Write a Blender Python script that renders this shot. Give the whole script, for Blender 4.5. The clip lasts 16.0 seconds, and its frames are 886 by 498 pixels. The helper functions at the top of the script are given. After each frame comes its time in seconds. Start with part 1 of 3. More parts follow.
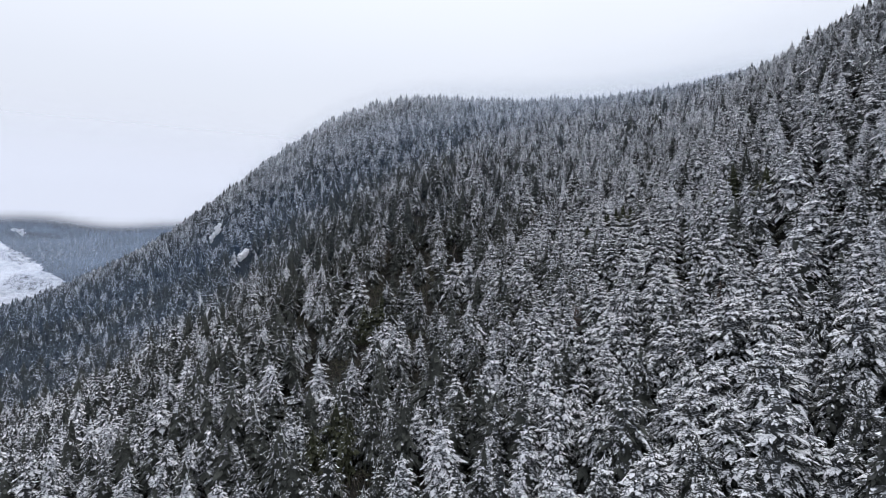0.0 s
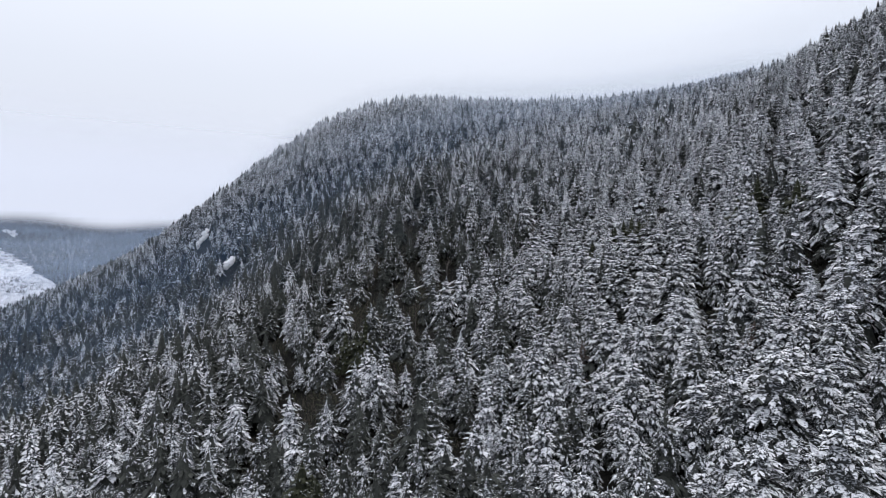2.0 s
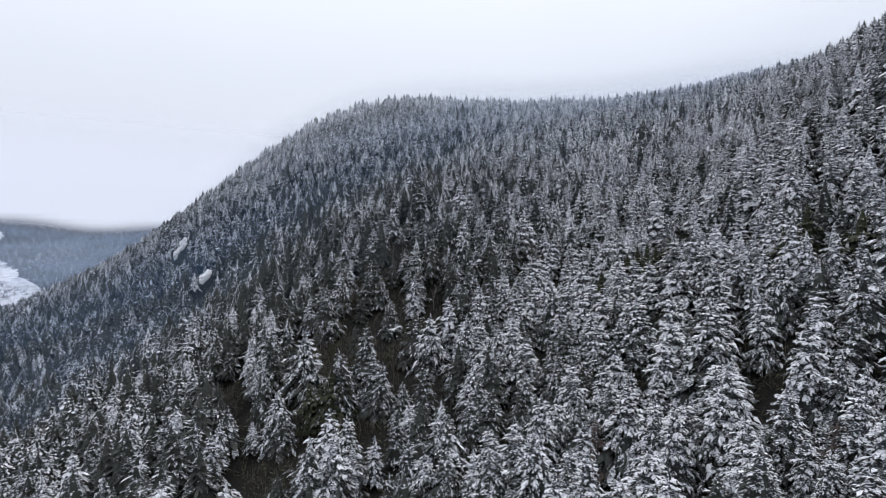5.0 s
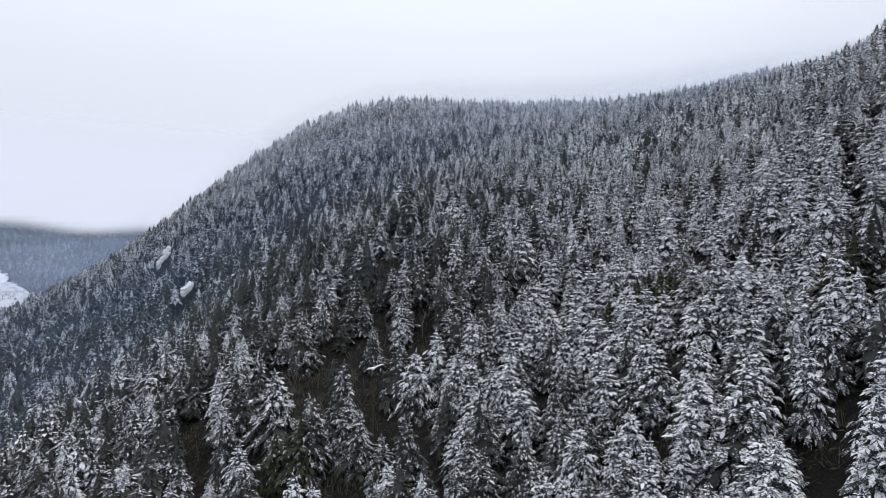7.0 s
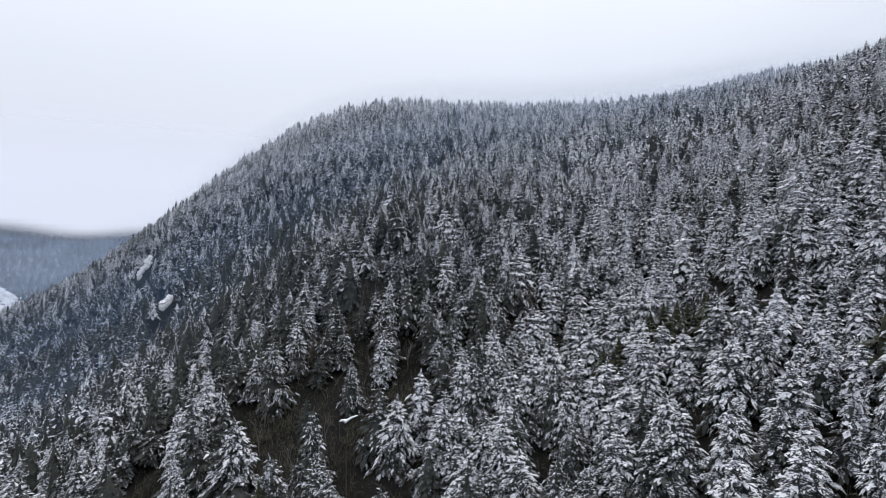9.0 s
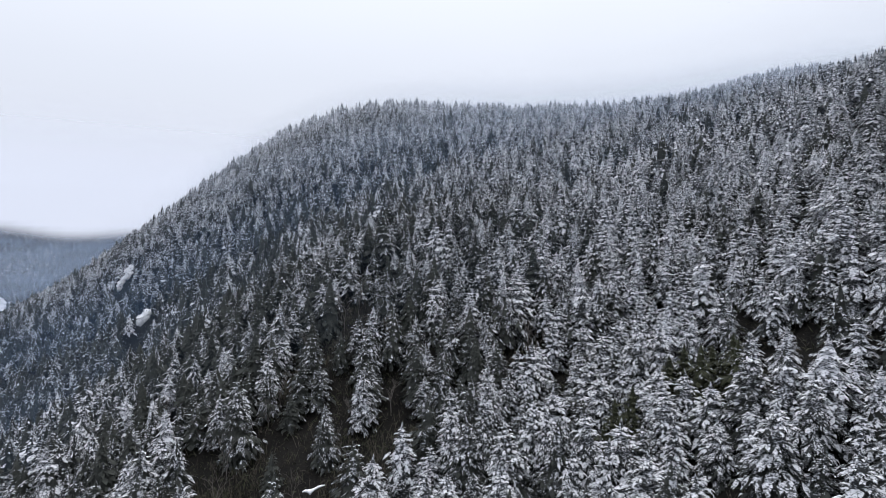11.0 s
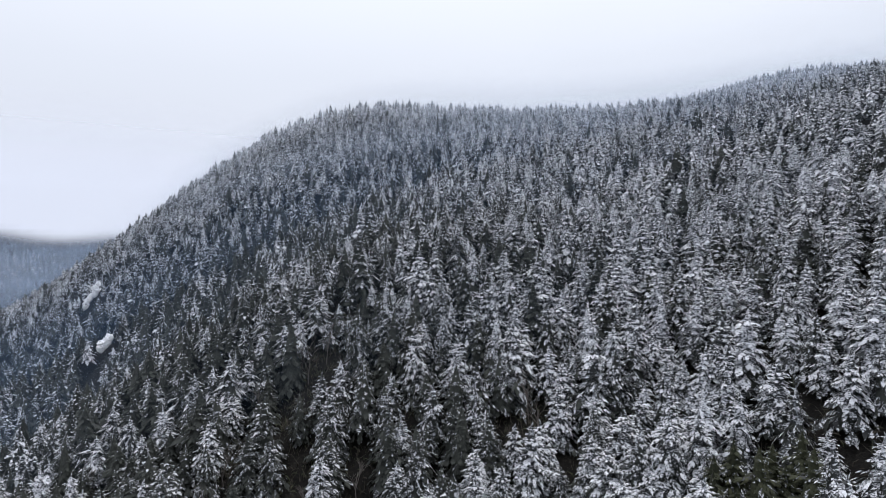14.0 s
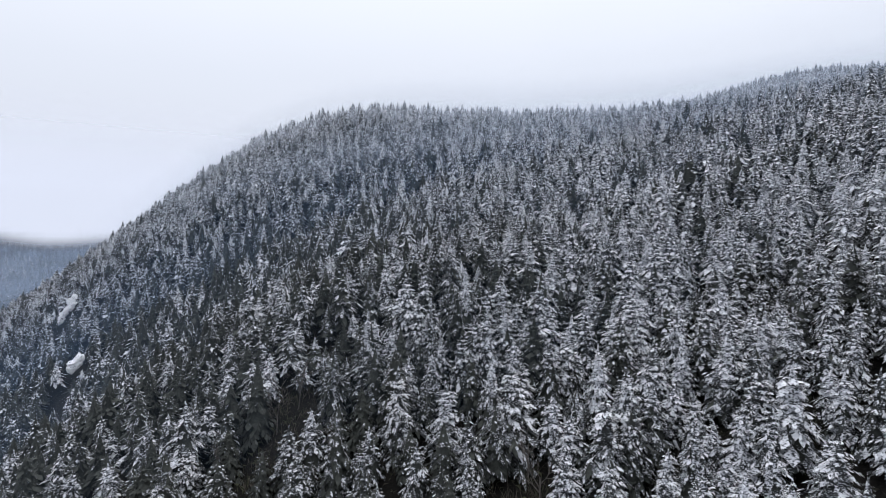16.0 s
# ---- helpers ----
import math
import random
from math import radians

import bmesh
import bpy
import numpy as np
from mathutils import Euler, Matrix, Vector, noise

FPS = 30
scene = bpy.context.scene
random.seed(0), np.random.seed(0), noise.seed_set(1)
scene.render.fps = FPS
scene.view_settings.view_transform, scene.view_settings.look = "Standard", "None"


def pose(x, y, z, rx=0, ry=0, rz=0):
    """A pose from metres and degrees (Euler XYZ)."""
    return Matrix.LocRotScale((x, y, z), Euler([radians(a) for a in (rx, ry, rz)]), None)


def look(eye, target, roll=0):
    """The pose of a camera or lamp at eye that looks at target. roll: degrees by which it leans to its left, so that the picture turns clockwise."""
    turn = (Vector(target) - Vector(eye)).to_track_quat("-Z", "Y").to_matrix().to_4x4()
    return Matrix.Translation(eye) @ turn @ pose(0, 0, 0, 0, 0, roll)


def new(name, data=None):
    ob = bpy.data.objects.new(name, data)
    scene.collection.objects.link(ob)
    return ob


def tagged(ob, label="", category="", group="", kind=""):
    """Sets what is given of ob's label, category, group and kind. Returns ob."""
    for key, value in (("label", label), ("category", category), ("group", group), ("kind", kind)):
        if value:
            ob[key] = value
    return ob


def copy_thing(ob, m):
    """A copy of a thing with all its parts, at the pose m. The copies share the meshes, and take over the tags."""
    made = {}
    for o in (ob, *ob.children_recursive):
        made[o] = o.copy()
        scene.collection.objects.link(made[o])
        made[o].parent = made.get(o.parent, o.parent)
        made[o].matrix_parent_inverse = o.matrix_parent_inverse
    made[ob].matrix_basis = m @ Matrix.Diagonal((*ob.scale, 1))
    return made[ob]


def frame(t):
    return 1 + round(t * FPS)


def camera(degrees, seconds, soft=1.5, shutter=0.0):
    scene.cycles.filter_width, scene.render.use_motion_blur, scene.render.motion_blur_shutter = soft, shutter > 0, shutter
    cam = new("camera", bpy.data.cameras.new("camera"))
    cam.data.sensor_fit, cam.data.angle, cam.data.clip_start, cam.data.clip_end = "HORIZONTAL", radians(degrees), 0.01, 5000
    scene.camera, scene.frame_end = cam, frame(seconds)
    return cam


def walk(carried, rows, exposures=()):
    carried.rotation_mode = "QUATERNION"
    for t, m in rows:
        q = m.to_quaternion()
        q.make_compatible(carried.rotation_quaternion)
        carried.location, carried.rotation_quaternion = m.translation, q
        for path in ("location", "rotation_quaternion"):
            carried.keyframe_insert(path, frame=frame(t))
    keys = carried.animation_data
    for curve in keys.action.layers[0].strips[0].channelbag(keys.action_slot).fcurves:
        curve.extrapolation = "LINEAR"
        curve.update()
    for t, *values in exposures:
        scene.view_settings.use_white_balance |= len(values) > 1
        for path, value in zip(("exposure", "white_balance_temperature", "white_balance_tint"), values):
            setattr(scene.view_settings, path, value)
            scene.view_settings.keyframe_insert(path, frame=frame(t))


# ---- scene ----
cam = camera(74.0, 16.0, soft=0.75)
METRES, EYE, TILT, LEAN, TURN = 100.0, 150.0, 0.0, 0.0, 0.0
ROWS = [
    (0.0, 0.0, 0.0, 0.0, -0.0, 0.0, -0.0),
    (0.5, 0.0064, 0.0404, 0.0137, -0.01, -0.03, 0.01),
    (1.0, 0.0124, 0.0818, 0.0279, -0.02, -0.07, 0.01),
    (1.5, 0.0185, 0.1232, 0.041, -0.03, -0.1, -0.01),
    (2.0, 0.0245, 0.1643, 0.0538, -0.04, -0.12, -0.01),
    (2.5, 0.0307, 0.2061, 0.067, -0.05, -0.14, -0.03),
    (3.0, 0.0368, 0.2475, 0.0802, -0.07, -0.17, -0.05),
    (3.5, 0.0427, 0.2891, 0.0933, -0.09, -0.19, -0.05),
    (4.0, 0.049, 0.3304, 0.1073, -0.11, -0.23, -0.07),
    (6.5, 0.0818, 0.5353, 0.1786, -0.2, -0.3, -0.06),
    (7.0, 0.0883, 0.5767, 0.1926, -0.23, -0.3, -0.05),
    (7.5, 0.0948, 0.6179, 0.2066, -0.26, -0.31, -0.05),
    (8.0, 0.1014, 0.6598, 0.2213, -0.29, -0.34, -0.04),
    (8.5, 0.1081, 0.7014, 0.2359, -0.32, -0.35, -0.02),
    (9.0, 0.1146, 0.743, 0.2505, -0.36, -0.35, -0.0),
    (11.5, 0.1469, 0.9489, 0.3215, -0.43, -0.4, -0.04),
    (12.0, 0.1532, 0.9907, 0.3356, -0.45, -0.41, -0.04),
    (12.5, 0.159, 1.0323, 0.3494, -0.49, -0.43, -0.05),
    (13.0, 0.1652, 1.0741, 0.3638, -0.5, -0.46, -0.05),
    (13.5, 0.1714, 1.1157, 0.3783, -0.51, -0.47, -0.05),
    (14.0, 0.1776, 1.1568, 0.3929, -0.52, -0.49, -0.06),
    (14.5, 0.1832, 1.1983, 0.4079, -0.55, -0.53, -0.05),
    (15.0, 0.1897, 1.2396, 0.4218, -0.55, -0.51, -0.06),
    (15.5, 0.1954, 1.2806, 0.4364, -0.57, -0.53, -0.08),
    (16.0, 0.2014, 1.321, 0.4498, -0.56, -0.52, -0.08),
]
walk(cam, [(t, pose(0, 0, EYE, TILT, LEAN, TURN) @ pose(METRES * x, METRES * y, METRES * z, 90 + pitch, roll, yaw)) for t, x, y, z, yaw, pitch, roll in ROWS])

# ---- world, light ----
world = bpy.data.worlds.new("overcast_sky")
scene.world = world
world.use_nodes = True
wn, wl = world.node_tree.nodes, world.node_tree.links
wn.clear()
w_out = wn.new("ShaderNodeOutputWorld")
w_bg = wn.new("ShaderNodeBackground")
w_sky = wn.new("ShaderNodeTexSky")
w_sky.sky_type = "NISHITA"
w_sky.sun_disc = False
w_sky.sun_elevation, w_sky.sun_rotation = radians(38), radians(60)
w_dim = wn.new("ShaderNodeVectorMath")
w_dim.operation = "SCALE"
w_dim.inputs["Scale"].default_value = 0.08
w_co = wn.new("ShaderNodeTexCoord")
w_sep = wn.new("ShaderNodeSeparateXYZ")
w_ramp = wn.new("ShaderNodeValToRGB")
w_ramp.color_ramp.elements[0].position, w_ramp.color_ramp.elements[0].color = 0.0, (0.66, 0.69, 0.80, 1)
w_ramp.color_ramp.elements[1].position, w_ramp.color_ramp.elements[1].color = 0.32, (0.82, 0.87, 0.985, 1)
for place, colour in ((0.55, (1.02, 1.07, 1.18, 1)), (1.0, (1.78, 1.82, 1.95, 1))):
    w_ramp.color_ramp.elements.new(place).color = colour
w_noise = wn.new("ShaderNodeTexNoise")
w_noise.inputs["Scale"].default_value, w_noise.inputs["Detail"].default_value = 1.6, 3.0
w_add = wn.new("ShaderNodeMath")
w_add.operation = "MULTIPLY_ADD"
w_add.inputs[1].default_value = 0.10
w_mix = wn.new("ShaderNodeMixRGB")
w_mix.inputs["Fac"].default_value = 0.96
wl.new(w_co.outputs["Generated"], w_sep.inputs[0])
wl.new(w_co.outputs["Generated"], w_noise.inputs["Vector"])
wl.new(w_noise.outputs["Fac"], w_add.inputs[0])
wl.new(w_sep.outputs["Z"], w_add.inputs[2])
wl.new(w_add.outputs[0], w_ramp.inputs["Fac"])
wl.new(w_sky.outputs["Color"], w_dim.inputs[0])
wl.new(w_dim.outputs[0], w_mix.inputs["Color1"])
wl.new(w_ramp.outputs["Color"], w_mix.inputs["Color2"])
wl.new(w_mix.outputs["Color"], w_bg.inputs["Color"])
w_bg.inputs["Strength"].default_value = 1.0
wl.new(w_bg.outputs[0], w_out.inputs["Surface"])

sun = new("sun", bpy.data.lights.new("sun", "SUN"))
sun.data.energy, sun.data.angle, sun.data.color = 1.0, radians(40), (1.0, 0.97, 0.93)
sun.matrix_world = look((0, 0, 900), (-300, -520, 0))

# ---- materials ----


def material(name, roughness=0.8):
    m = bpy.data.materials.new(name)
    m.use_nodes = True
    n, l = m.node_tree.nodes, m.node_tree.links
    b = n["Principled BSDF"]
    b.inputs["Roughness"].default_value = roughness
    b.inputs["Specular IOR Level"].default_value = 0.25
    return m, n, l, b


def ramp(n, stops):
    r = n.new("ShaderNodeValToRGB")
    while len(r.color_ramp.elements) < len(stops):
        r.color_ramp.elements.new(0.5)
    for e, (p, c) in zip(r.color_ramp.elements, stops):
        e.position, e.color = p, (*c, 1)
    return r


def noise_node(n, l, scale, detail=4.0, flat=1.0):
    co = n.new("ShaderNodeTexCoord")
    t = n.new("ShaderNodeTexNoise")
    t.inputs["Scale"].default_value, t.inputs["Detail"].default_value = scale, detail
    stretch = n.new("ShaderNodeMapping")
    stretch.inputs["Scale"].default_value = (1, 1, flat)
    l.new(co.outputs["Object"], stretch.inputs["Vector"])
    l.new(stretch.outputs[0], t.inputs["Vector"])
    return t


def mottled(name, stops, scale, fine=0.0, roughness=0.8, weight=0.5, island=0.0, per_object=0.0, bump=0.0, flat=1.0):
    """Colour from two scales of noise, with a shift of its own for every island or every object."""
    m, n, l, b = material(name, roughness)
    big = noise_node(n, l, scale, flat=flat)
    value = big.outputs["Fac"]
    if fine:
        small = noise_node(n, l, fine, 3.0, flat)
        mix = n.new("ShaderNodeMath")
        mix.operation = "MULTIPLY_ADD"
        mix.inputs[1].default_value = weight
        half = n.new("ShaderNodeMath")
        half.operation = "MULTIPLY"
        half.inputs[1].default_value = 1 - weight
        l.new(value, half.inputs[0])
        l.new(small.outputs["Fac"], mix.inputs[0])
        l.new(half.outputs[0], mix.inputs[2])
        value = mix.outputs[0]
    for amount, node, output in ((island, "ShaderNodeNewGeometry", "Random Per Island"), (per_object, "ShaderNodeObjectInfo", "Random")):
        if amount:
            r = n.new(node)
            mul = n.new("ShaderNodeMath")
            mul.operation = "MULTIPLY_ADD"
            mul.inputs[1].default_value = amount
            off = n.new("ShaderNodeMath")
            off.operation = "SUBTRACT"
            off.inputs[1].default_value = amount / 2
            l.new(r.outputs[output], mul.inputs[0])
            l.new(value, mul.inputs[2])
            l.new(mul.outputs[0], off.inputs[0])
            value = off.outputs[0]
    c = ramp(n, stops)
    l.new(value, c.inputs["Fac"])
    l.new(c.outputs["Color"], b.inputs["Base Color"])
    if bump:
        bn = n.new("ShaderNodeBump")
        bn.inputs["Strength"].default_value, bn.inputs["Distance"].default_value = bump, 0.3
        l.new(value, bn.inputs["Height"])
        l.new(bn.outputs[0], b.inputs["Normal"])
    return m


NEEDLE = mottled("fir_needles", [(0.25, (0.018, 0.020, 0.018)), (0.5, (0.038, 0.042, 0.038)), (0.8, (0.072, 0.077, 0.068))], 0.5, 2.5, 0.75, island=0.3)
DARK_BOUGH, PALE_SNOW, WHITE_SNOW = (0.030, 0.033, 0.034), (0.28, 0.295, 0.325), (0.66, 0.675, 0.71)


def dusted(broad, fine):
    """Boughs with thin to thick snow, speckled at the size of twigs or of whole sprays."""
    return [mottled("snow_dusted_boughs", [(0.41 + d, DARK_BOUGH), (0.455 + d, PALE_SNOW), (0.52 + d, WHITE_SNOW)], broad, fine, 0.65, 0.65, island=0.09, flat=2.2) for d in (0.11, 0.06, 0.01, -0.04)]


DUST, FAR_DUST = dusted(1.1, 3.0), dusted(0.6, 1.5)
BARK = mottled("conifer_bark", [(0.3, (0.03, 0.025, 0.022)), (0.7, (0.10, 0.085, 0.075))], 3.0, 12.0, 0.9)
PINE = mottled("olive_needles", [(0.25, (0.014, 0.016, 0.009)), (0.55, (0.036, 0.040, 0.022)), (0.85, (0.08, 0.08, 0.045))], 0.6, 3.0, 0.8, island=0.4)
TWIG = mottled("bare_twigs", [(0.3, (0.055, 0.048, 0.044)), (0.7, (0.16, 0.145, 0.135))], 1.5, 6.0, 0.9, island=0.3)
SCRUB = mottled("dry_undergrowth", [(0.3, (0.026, 0.023, 0.018)), (0.7, (0.085, 0.075, 0.062))], 0.7, 4.0, 0.95, island=0.3)
RUST = mottled("rusty_needles", [(0.3, (0.035, 0.028, 0.026)), (0.7, (0.11, 0.085, 0.076))], 1.0, 4.0, 0.9, island=0.4)
# near-black browns: the trees' shade in the gaps is put into the soil colour
SHADED_FLOOR = mottled("shaded_forest_floor", [(0.40, (0.003, 0.0027, 0.0022)), (0.58, (0.008, 0.007, 0.0055)), (0.66, (0.022, 0.020, 0.016)), (0.80, (0.10, 0.10, 0.105))], 0.30, 2.2, 0.95, bump=0.8)
FIELD = mottled("snow_field", [(0.35, (0.42, 0.43, 0.46)), (0.5, (0.70, 0.71, 0.76)), (0.7, (0.80, 0.81, 0.85))], 0.02, 0.12, 0.7, bump=0.3)
ROCK_SNOW = mottled("settled_snow", [(0.3, (0.62, 0.64, 0.67)), (0.6, (0.84, 0.85, 0.88))], 2.0, 7.0, 0.7, bump=0.3)
ROCK = mottled("snowy_rock", [(0.36, (0.07, 0.07, 0.08)), (0.40, (0.55, 0.56, 0.59)), (0.44, (0.88, 0.89, 0.91))], 0.5, 1.6, 0.8, bump=0.5)

# ---- the lie of the land ----
HILL_X, HILL_Y, HILL_WIDTH = np.linspace(-360, 360, 7), np.linspace(-60, 900, 9), 120.0
HILL = np.array([[-0.2, -0.6, -1.1, 1.5, 17.0, 15.3, -1.0, -2.0, -0.3],
                 [-0.9, -2.1, -2.6, -17.0, -5.8, 6.5, -4.1, -1.7, -0.0],
                 [-2.9, -6.1, 10.3, -3.9, -4.0, 54.8, 50.2, 16.4, 2.1],
                 [-3.8, -17.1, -6.4, 11.7, 11.1, 27.4, 17.0, 6.9, 1.8],
                 [0.8, -2.2, -6.2, -9.7, 3.9, 6.1, -8.0, 6.0, 4.9],
                 [3.6, 18.3, 34.2, 7.4, -1.8, 15.0, 11.4, 18.4, 9.2],
                 [1.5, 9.7, 21.9, 9.0, -4.9, 1.9, 4.8, 11.7, 6.4]])
KNOLL_X, KNOLL_Y, KNOLL_WIDTH = np.linspace(-70, 110, 5), np.linspace(100, 300, 6), 42.0
KNOLL = np.array([[2.7, 0.1, 1.7, 0.4, 2.3, -1.4],
                  [3.6, -1.5, 4.5, 1.6, 5.6, 7.8],
                  [-0.2, -1.4, -1.5, -3.5, 4.7, 6.5],
                  [-4.4, 1.3, -3.1, -6.7, -1.4, -0.3],
                  [-3.2, 1.6, 3.9, 2.3, -2.0, -6.7]])


def smooth(a, c, x):
    t = np.clip((x - a) / (c - a), 0, 1)
    return t * t * (3 - 2 * t)


def valley(x, y):
    """The valley floor, and the slope that rises beyond it into the cloud."""
    w = -(x + 590) * 0.5 + (y - 920) * 0.866
    rising = 95 + 0.30 * np.clip(w, 0, 250) + 0.80 * np.maximum(w - 250, 0)
    return np.clip(np.where(w > 0, rising, 95 + 0.15 * w), 55, 300)


def in_field(x, y):
    """The open snowy field on the valley side."""
    edge = np.where(y > 920, -580 - 1.59 * (y - 920), -580 + 0.45 * (920 - y)) + 6 * np.sin(y / 31) + 3 * np.sin(y / 12.0)
    w = -(x + 590) * 0.5 + (y - 920) * 0.866
    patch = ((x + 797) / 13) ** 2 + ((y - 1107) / 7) ** 2 < 1
    return ((x < edge) & (w > -260) & (y < 1500)) & (w < 330) | patch


def ground(x, y):
    """Height of the bare ground: a wooded spur with rounded swells, a valley beside it and the slope beyond."""
    x, y = np.asarray(x, float), np.asarray(y, float)
    z = 120 + 170 * np.tanh(x / 470) + 0.10 * np.maximum(y, -400) - 0.0007 * np.maximum(0, np.minimum(y, 1100) - 560) ** 2
    for i, cx in enumerate(HILL_X):
        for j, cy in enumerate(HILL_Y):
            z = z + HILL[i, j] * np.exp(-((x - cx) ** 2 + (y - cy) ** 2) / (2 * HILL_WIDTH ** 2))
    for i, cx in enumerate(KNOLL_X):
        for j, cy in enumerate(KNOLL_Y):
            z = z + KNOLL[i, j] * np.exp(-((x - cx) ** 2 + (y - cy) ** 2) / (2 * KNOLL_WIDTH ** 2))
    z = z + 20.6 * np.exp(-((x - 385) ** 2 + (y - 685) ** 2) / (2 * 70.0 ** 2))
    v = valley(x, y)
    return 0.5 * (z + v + np.sqrt((z - v) ** 2 + 20.0 ** 2))


def mesh_from(name, verts, faces, mats, index=None, smooth=False):
    me = bpy.data.meshes.new(name)
    verts, faces = np.asarray(verts, np.float32), np.asarray(faces, np.int32)
    k = faces.shape[1]
    me.vertices.add(len(verts))
    me.vertices.foreach_set("co", verts.ravel())
    me.loops.add(faces.size)
    me.loops.foreach_set("vertex_index", faces.ravel())
    me.polygons.add(len(faces))
    me.polygons.foreach_set("loop_start", np.arange(0, faces.size, k, dtype=np.int32))
    for m in mats:
        me.materials.append(m)
    if index is not None:
        me.polygons.foreach_set("material_index", np.asarray(index, np.int32))
    if smooth:
        me.polygons.foreach_set("use_smooth", np.ones(len(faces), bool))
    me.update(calc_edges=True)
    me.validate()
    return me


def grid_faces(nx, ny):
    i, j = np.meshgrid(np.arange(nx - 1), np.arange(ny - 1), indexing="ij")
    a = (i * ny + j).ravel()
    return np.stack([a, a + ny, a + ny + 1, a + 1], 1)


gx = np.concatenate([np.linspace(-4500, -1000, 15)[:-1], np.linspace(-1000, -380, 100)[:-1], np.arange(-380, 380, 7.0), np.linspace(380, 1000, 22)[:-1], np.linspace(1000, 4500, 15)])
gy = np.concatenate([np.linspace(-4500, -200, 18)[:-1], np.linspace(-200, 20, 14)[:-1], np.arange(20, 700, 7.0), np.linspace(700, 1700, 140)[:-1], np.linspace(1700, 4500, 12)])
GX, GY = np.meshgrid(gx, gy, indexing="ij")
GZ = ground(GX, GY)
rough = np.random.default_rng(3)
GZ += np.where((abs(GX) < 380) & (GY > 20) & (GY < 700), rough.normal(0, 0.35, GZ.shape), rough.normal(0, 1.2, GZ.shape))
gf = grid_faces(len(gx), len(gy))
cxs, cys = GX.ravel()[gf].mean(1), GY.ravel()[gf].mean(1)
open_field = in_field(cxs, cys)
tagged(new("ground", mesh_from("ground", np.stack([GX.ravel(), GY.ravel(), GZ.ravel()], 1), gf, [SHADED_FLOOR, FIELD], open_field.astype(int), True)),
       "forest floor darkened for tree shade, with patches of thin snow, rising from a snowy valley", "ground", kind="structure")

# ---- conifers ----
# A spray of twigs: a drooping blade with a raised spine; its upper faces carry the snow.
SPRAY = np.array([(0, 0, 0), (0.52, 0.5, -0.14), (1, 0, -0.55), (0.52, -0.5, -0.14), (0.48, 0, 0.16)])
UPPER = np.array([(0, 3, 4), (3, 2, 4), (2, 1, 4), (1, 0, 4)])
# the dark needles that hang below it
UNDER = np.array([(0, 0, -0.06), (0.5, 0.62, -0.26), (1.03, 0, -0.62), (0.5, -0.62, -0.26)])
LOWER = np.array([(0, 3, 2), (0, 2, 1)])
# a whole bough in a far stand: two faces that meet along its spine
KITE = np.array([(0, 0, 0.10), (0.62, 0.5, -0.30), (1, 0, -0.62), (0.62, -0.5, -0.30)])
# where the sprays of a bough spring from, how far they turn aside and how long they are, as shares of its reach
SPRAYS = [(0.26, 0.0, 0.76), (0.34, 0.62, 0.50), (0.34, -0.62, 0.50)]
FINE_SPRAYS = [(0.12, 0.0, 0.52), (0.54, 0.0, 0.48), (0.28, 0.75, 0.38), (0.28, -0.75, 0.38), (0.50, 0.65, 0.37), (0.50, -0.65, 0.37), (0.73, 0.55, 0.25), (0.73, -0.55, 0.25)]
HEIGHT = 17.0


def blades(rng, shape, base, yaw, dip, length, width, depth, jitter):
    """Vertices of many blades at once: one row of points for each."""
    n = len(base)
    p = np.repeat(shape[None], n, 0) * np.stack([length, width, depth], 1)[:, None, :]
    p[:, 1:, :] += rng.normal(0, jitter, (n, len(shape) - 1, 3)) * width[:, None, None]
    cd, sd = np.cos(dip)[:, None], np.sin(dip)[:, None]
    x, y, z = p[..., 0] * cd + p[..., 2] * sd, p[..., 1], -p[..., 0] * sd + p[..., 2] * cd
    c, s = np.cos(yaw)[:, None], np.sin(yaw)[:, None]
    return np.stack([x * c - y * s, x * s + y * c, z], 2) + base[:, None, :]


def profile(u, spread):
    return spread * (max(0.0, 1.0 - u) / 0.9) ** 0.74 + 0.08


def inner_cone(rng, spread, low, sides, rings, fill=0.30):
    """The dense dark inside of a crown."""
    v, f = [], []
    for i in range(rings):
        u = low + (0.98 - low) * i / (rings - 1)
        r = profile(u, spread) * fill * (0.15 if i == rings - 1 else 1)
        for k in range(sides):
            a = 6.283 * (k + 0.5 * (i % 2)) / sides
            q = r * rng.uniform(0.75, 1.2)
            v.append((q * math.cos(a), q * math.sin(a), HEIGHT * u - 0.35 * r))
    for i in range(rings - 1):
        for k in range(sides):
            p, q = i * sides + k, i * sides + (k + 1) % sides
            f += [(p, q, p + sides), (q, q + sides, p + sides)]
    height = np.array(v)[:, 2] / HEIGHT
    return np.array(v), np.array(f), height[np.array(f)].mean(1)


